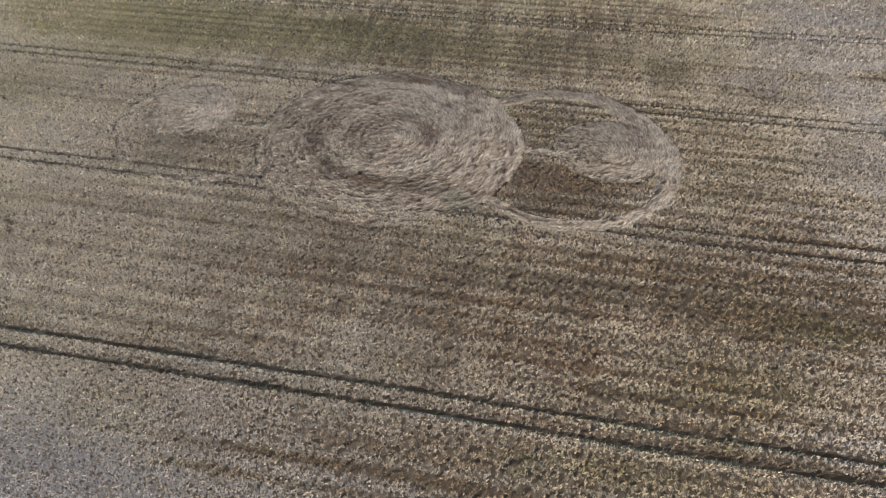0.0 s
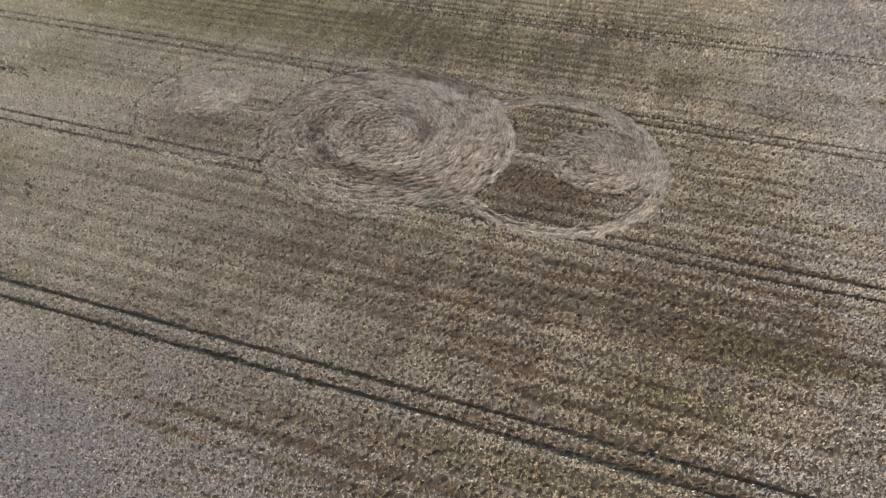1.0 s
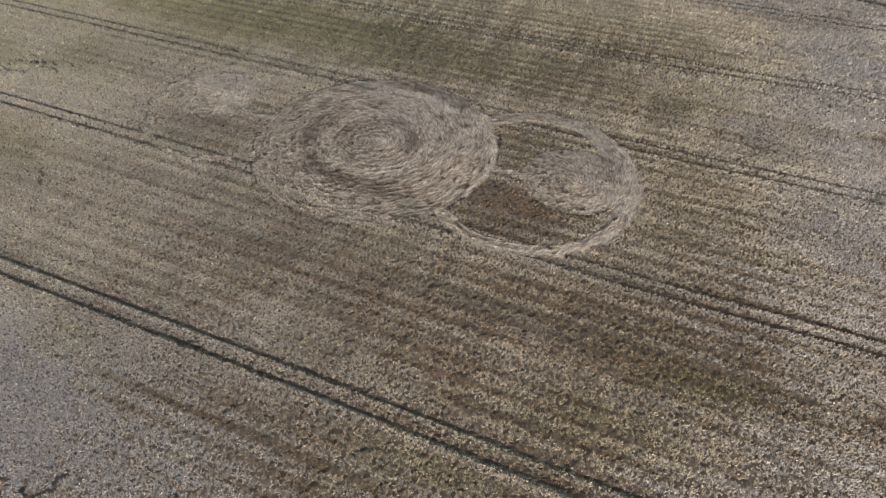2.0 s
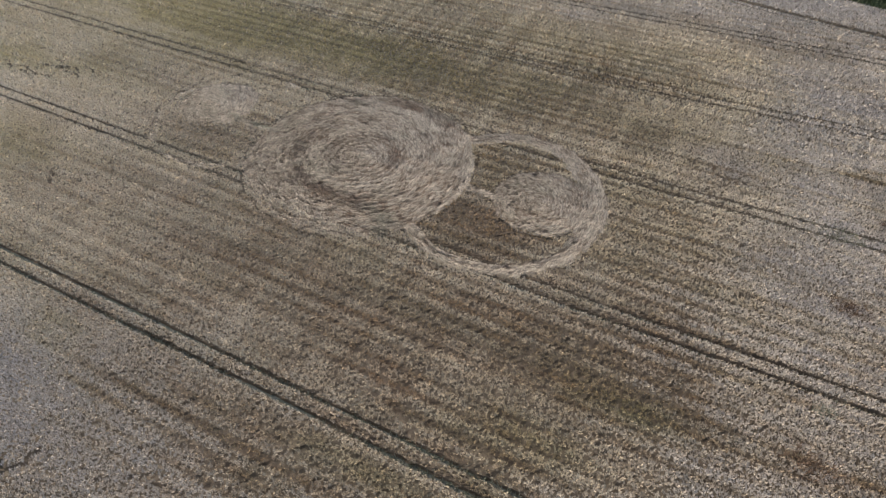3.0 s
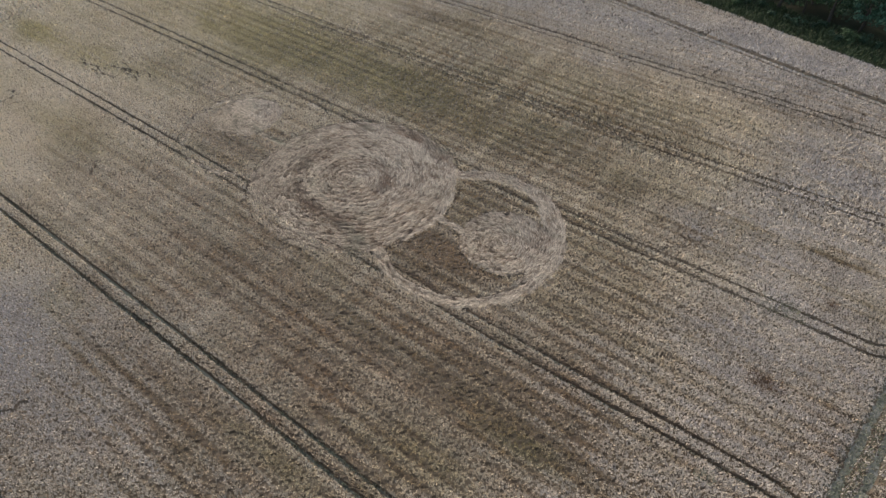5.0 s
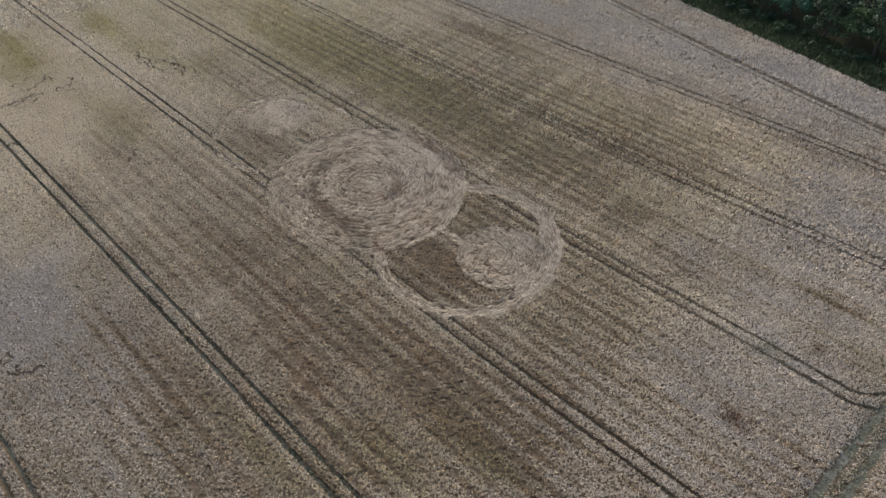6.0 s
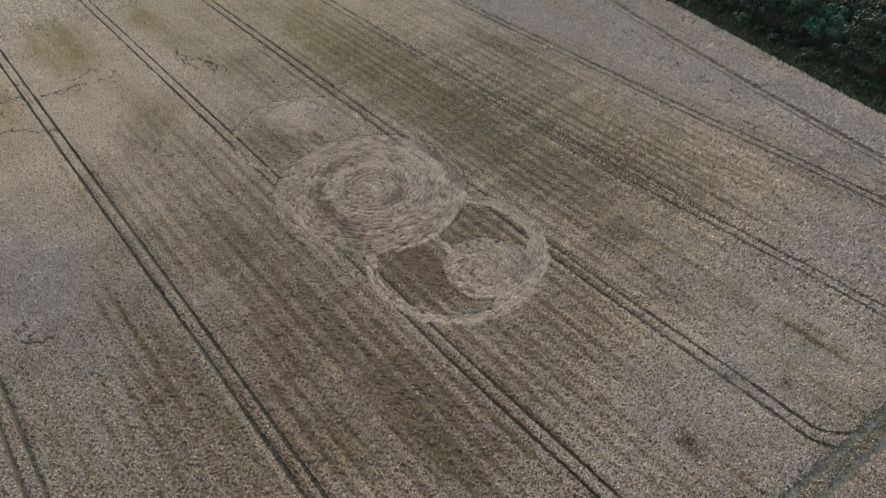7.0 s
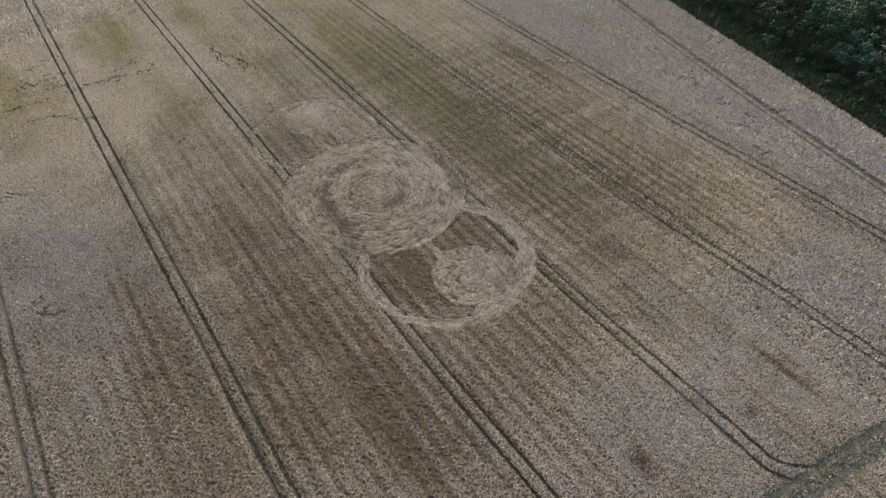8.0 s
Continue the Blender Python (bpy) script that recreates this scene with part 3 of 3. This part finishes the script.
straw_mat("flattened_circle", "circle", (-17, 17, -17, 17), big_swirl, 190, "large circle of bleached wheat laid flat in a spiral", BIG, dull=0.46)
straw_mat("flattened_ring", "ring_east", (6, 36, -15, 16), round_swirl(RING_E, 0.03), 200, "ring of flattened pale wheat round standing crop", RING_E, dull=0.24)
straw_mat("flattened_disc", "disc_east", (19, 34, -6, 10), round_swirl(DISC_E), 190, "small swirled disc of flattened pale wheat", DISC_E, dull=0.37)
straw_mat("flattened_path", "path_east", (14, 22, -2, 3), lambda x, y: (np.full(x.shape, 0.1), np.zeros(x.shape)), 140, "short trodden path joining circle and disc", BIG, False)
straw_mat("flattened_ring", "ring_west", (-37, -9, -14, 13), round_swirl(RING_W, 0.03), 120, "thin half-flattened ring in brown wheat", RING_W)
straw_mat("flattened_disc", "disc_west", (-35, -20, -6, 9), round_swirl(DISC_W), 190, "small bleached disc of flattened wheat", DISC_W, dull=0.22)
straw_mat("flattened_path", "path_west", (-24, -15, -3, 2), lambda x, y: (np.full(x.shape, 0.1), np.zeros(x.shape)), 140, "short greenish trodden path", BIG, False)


# ---- weed clumps in the crop ----
def dock_clump(x, y, r, n, mat, label):
    root = tagged(new("weed_clump"), label, "weeds")
    root.location = (x, y, 0)
    px, py = RNG.normal(0, r, n), RNG.normal(0, r * 0.6, n)
    v, f = blades(px, py, RNG.uniform(0.3, 0.7, n), RNG.uniform(0, 6.28, n), RNG.uniform(0.3, 1.3, n), RNG.uniform(0.2, 0.45, n), RNG.uniform(0.05, 0.11, n))
    tagged(part("foliage", mesh_of("foliage", v, f, mat), root), kind="stuff")


dock_clump(62.4, 0.3, 1.1, 700, M_DOCK, "dark brown clump of dock standing in the wheat")
dock_clump(60.2, -20.9, 1.2, 600, M_DOCK, "brown and green clump of dock in the wheat")
dock_clump(61.0, -14.6, 0.6, 120, M_WEED, "green clump of weeds beside a wheel rut")
dock_clump(60.6, 12.3, 1.5, 420, M_TUFT, "dark green grass tufts between two wheel ruts")
dock_clump(65.5, 16.7, 0.5, 160, M_DOCK, "small brown dock standing in the wheat")


# ---- the wood along the far edge ----
def lump(n, rng):
    """Points spread over the upper side of a ball, with their outward way."""
    d = rng.normal(0, 1, (n, 3))
    d /= np.linalg.norm(d, axis=1)[:, None]
    d[:, 2] = np.where(d[:, 2] < -0.45, -d[:, 2], d[:, 2])
    return d


def leaf_mass(name, centres, radii, per, size, mat, rng):
    vs = []
    for c, r in zip(centres, radii):
        n = int(per * r * r)
        d = lump(n, rng)
        p = c + d * r * rng.uniform(0.72, 1.08, (n, 1)) * (1, 1, 0.8)
        t = np.cross(d, rng.normal(0, 1, (n, 3)))
        t /= np.linalg.norm(t, axis=1)[:, None] + 1e-9
        b = np.cross(d + rng.normal(0, 0.55, (n, 3)), t)
        b /= np.linalg.norm(b, axis=1)[:, None] + 1e-9
        s = size * rng.uniform(0.6, 1.4, (n, 1))
        vs.append(np.stack([p - t * s * 0.5, p + b * s * 0.3, p + t * s * 0.5, p - b * s * 0.35], 1).reshape(-1, 3))
    v = np.concatenate(vs)
    return mesh_of(name, v, np.arange(len(v)).reshape(-1, 4), mat)


def pipe(points, radii, sides=7):
    points, radii = np.asarray(points, float), np.asarray(radii, float)
    vs = []
    for p, r in zip(points, radii):
        a = np.linspace(0, 2 * np.pi, sides, endpoint=False)
        vs.append(np.stack([p[0] + r * np.cos(a), p[1] + r * np.sin(a), np.full(sides, p[2])], -1))
    i = np.arange(len(points) * sides).reshape(len(points), sides)
    j = np.roll(i, -1, 1)
    return np.concatenate(vs), np.stack([i[:-1], j[:-1], j[1:], i[1:]], -1).reshape(-1, 4)


def tree(height, spread, mat, seed, label):
    rng = np.random.default_rng(seed)
    root = tagged(new("tree"), label, "tree", "wood along the field")
    bole = height * 0.35
    z = np.linspace(-0.2, height * 0.8, 6)
    trunk = np.stack([0.15 * np.sin(z + seed), 0.15 * np.cos(1.3 * z), z], -1)
    v, f = pipe(trunk, np.linspace(0.03, 0.006, 6) * height)
    part("trunk", mesh_of("trunk", v, f, M_BARK, smooth=True), root)
    centres, radii = [], []
    for k in range(6):
        a = k * 1.05 + rng.uniform(-0.3, 0.3)
        out, h = spread * rng.uniform(0.45, 0.75), height * rng.uniform(0.45, 0.8)
        tip = np.array([out * math.cos(a), out * math.sin(a), h])
        low = np.array([0, 0, bole + 0.06 * k * height])
        v, f = pipe([low, (low * 0.5 + tip * 0.5) + (0, 0, -0.3), tip], [0.012 * height, 0.008 * height, 0.002 * height], 5)
        part("limb", mesh_of("limb", v, f, M_BARK, smooth=True), root)
    n = 40
    for k in range(n):
        a, h = rng.uniform(0, 6.28), rng.uniform(0.2, 1.0)
        reach = spread * math.sqrt(max(0.05, 1 - ((h - 0.5) / 0.55) ** 2)) * rng.uniform(0.35, 1.0)
        centres.append(np.array([reach * math.cos(a), reach * math.sin(a), height * (0.04 + 0.9 * h)]))
        radii.append(spread * rng.uniform(0.16, 0.34))
    part("crown", leaf_mass("crown", centres, radii, 44, 0.46, mat, rng), root)
    return root


def shrub(r, mat, seed, label):
    rng = np.random.default_rng(seed)
    root = tagged(new("shrub"), label, "shrub", "undergrowth along the field")
    for k in range(4):
        a = k * 1.6
        v, f = pipe([(0, 0, -0.05), (0.3 * r * math.cos(a), 0.3 * r * math.sin(a), 0.5 * r), (0.6 * r * math.cos(a), 0.6 * r * math.sin(a), r)], [0.05, 0.035, 0.015], 5)
        part("stem", mesh_of("stem", v, f, M_BARK), root)
    centres = [np.array([rng.uniform(-0.8, 0.8) * r, rng.uniform(-0.8, 0.8) * r, rng.uniform(0.25, 0.9) * r]) for _ in range(11)]
    part("crown", leaf_mass("crown", centres, [r * rng.uniform(0.28, 0.5) for _ in centres], 90, 0.32, mat, rng), root)
    return root


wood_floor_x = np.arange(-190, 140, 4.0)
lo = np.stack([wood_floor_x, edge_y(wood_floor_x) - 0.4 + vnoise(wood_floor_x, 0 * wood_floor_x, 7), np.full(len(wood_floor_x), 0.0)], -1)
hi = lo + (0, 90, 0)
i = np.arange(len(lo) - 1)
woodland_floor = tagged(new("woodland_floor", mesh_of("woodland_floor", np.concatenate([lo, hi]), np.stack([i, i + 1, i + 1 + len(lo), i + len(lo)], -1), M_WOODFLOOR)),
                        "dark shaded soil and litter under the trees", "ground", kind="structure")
n = 45000
vx = RNG.uniform(-60, 115, n)
vy = edge_y(vx) + RNG.uniform(0, 1, n) ** 1.4 * 12 + 0.8 * (vnoise(vx / 2, vx * 0, 111) - 0.3)
v, f = blades(vx, vy, np.full(n, 0.0), RNG.uniform(0, 6.28, n), RNG.uniform(0.6, 1.4, n), RNG.uniform(0.4, 1.1, n), RNG.uniform(0.08, 0.22, n))
verge = tagged(new("verge_growth", mesh_of("verge_growth", v, f, M_VERGE)), "dark green nettles and long grass on the field verge", "grass", kind="stuff")

KINDS = [tree(11, 4.2, M_LEAF_A, 1, "broad olive-green tree at the field edge"), tree(9.5, 4.6, M_LEAF_B, 2, "spreading blue-green tree at the field edge"),
         tree(12.5, 4.4, M_LEAF_C, 3, "tall dark green tree in the wood"), tree(8, 3.6, M_LEAF_A, 4, "young olive-green tree at the field edge"),
         tree(13, 5.0, M_LEAF_C, 5, "tall dense dark tree in the wood")]
spots = []
rng = np.random.default_rng(8)
for row, (gap, deep) in enumerate(((6.4, 13.0), (6.6, 18.5), (7.4, 25), (9.0, 33), (10.0, 42))):
    x = -56.0 + row * 2
    while x < 100:
        spots.append((x + rng.uniform(-1.2, 1.2), deep + rng.uniform(-1.5, 1.5), row))
        x += gap * rng.uniform(0.8, 1.2)
used = [False] * len(KINDS)
for x, deep, row in spots:
    k = int(rng.integers(0, len(KINDS)))
    if 48 < x < 66 and row == 0:
        k = 1
    m = pose(x, edge_y(x) + deep, 0, 0, 0, rng.uniform(0, 360))
    if used[k]:
        t = copy_thing(KINDS[k], m)
        t.scale = (1, 1, rng.uniform(0.88, 1.1))
    else:
        KINDS[k].matrix_basis, used[k] = m, True
BUSH = [shrub(1.5, M_LEAF_C, 21, "low dark green bramble bush on the verge"), shrub(2.1, M_LEAF_A, 22, "olive-green hawthorn bush on the verge"),
        shrub(1.1, M_LEAF_C, 23, "small dark bramble on the verge")]
used = [False] * 3
for k in range(56):
    x = -60 + k * 2.75 + rng.uniform(-0.8, 0.8)
    kind = int(rng.choice([0, 0, 1, 2, 2]))
    m = pose(x, edge_y(x) + rng.uniform(5.5, 10.5), 0, 0, 0, rng.uniform(0, 360))
    if used[kind]:
        copy_thing(BUSH[kind], m)
    else:
        BUSH[kind].matrix_basis, used[kind] = m, True
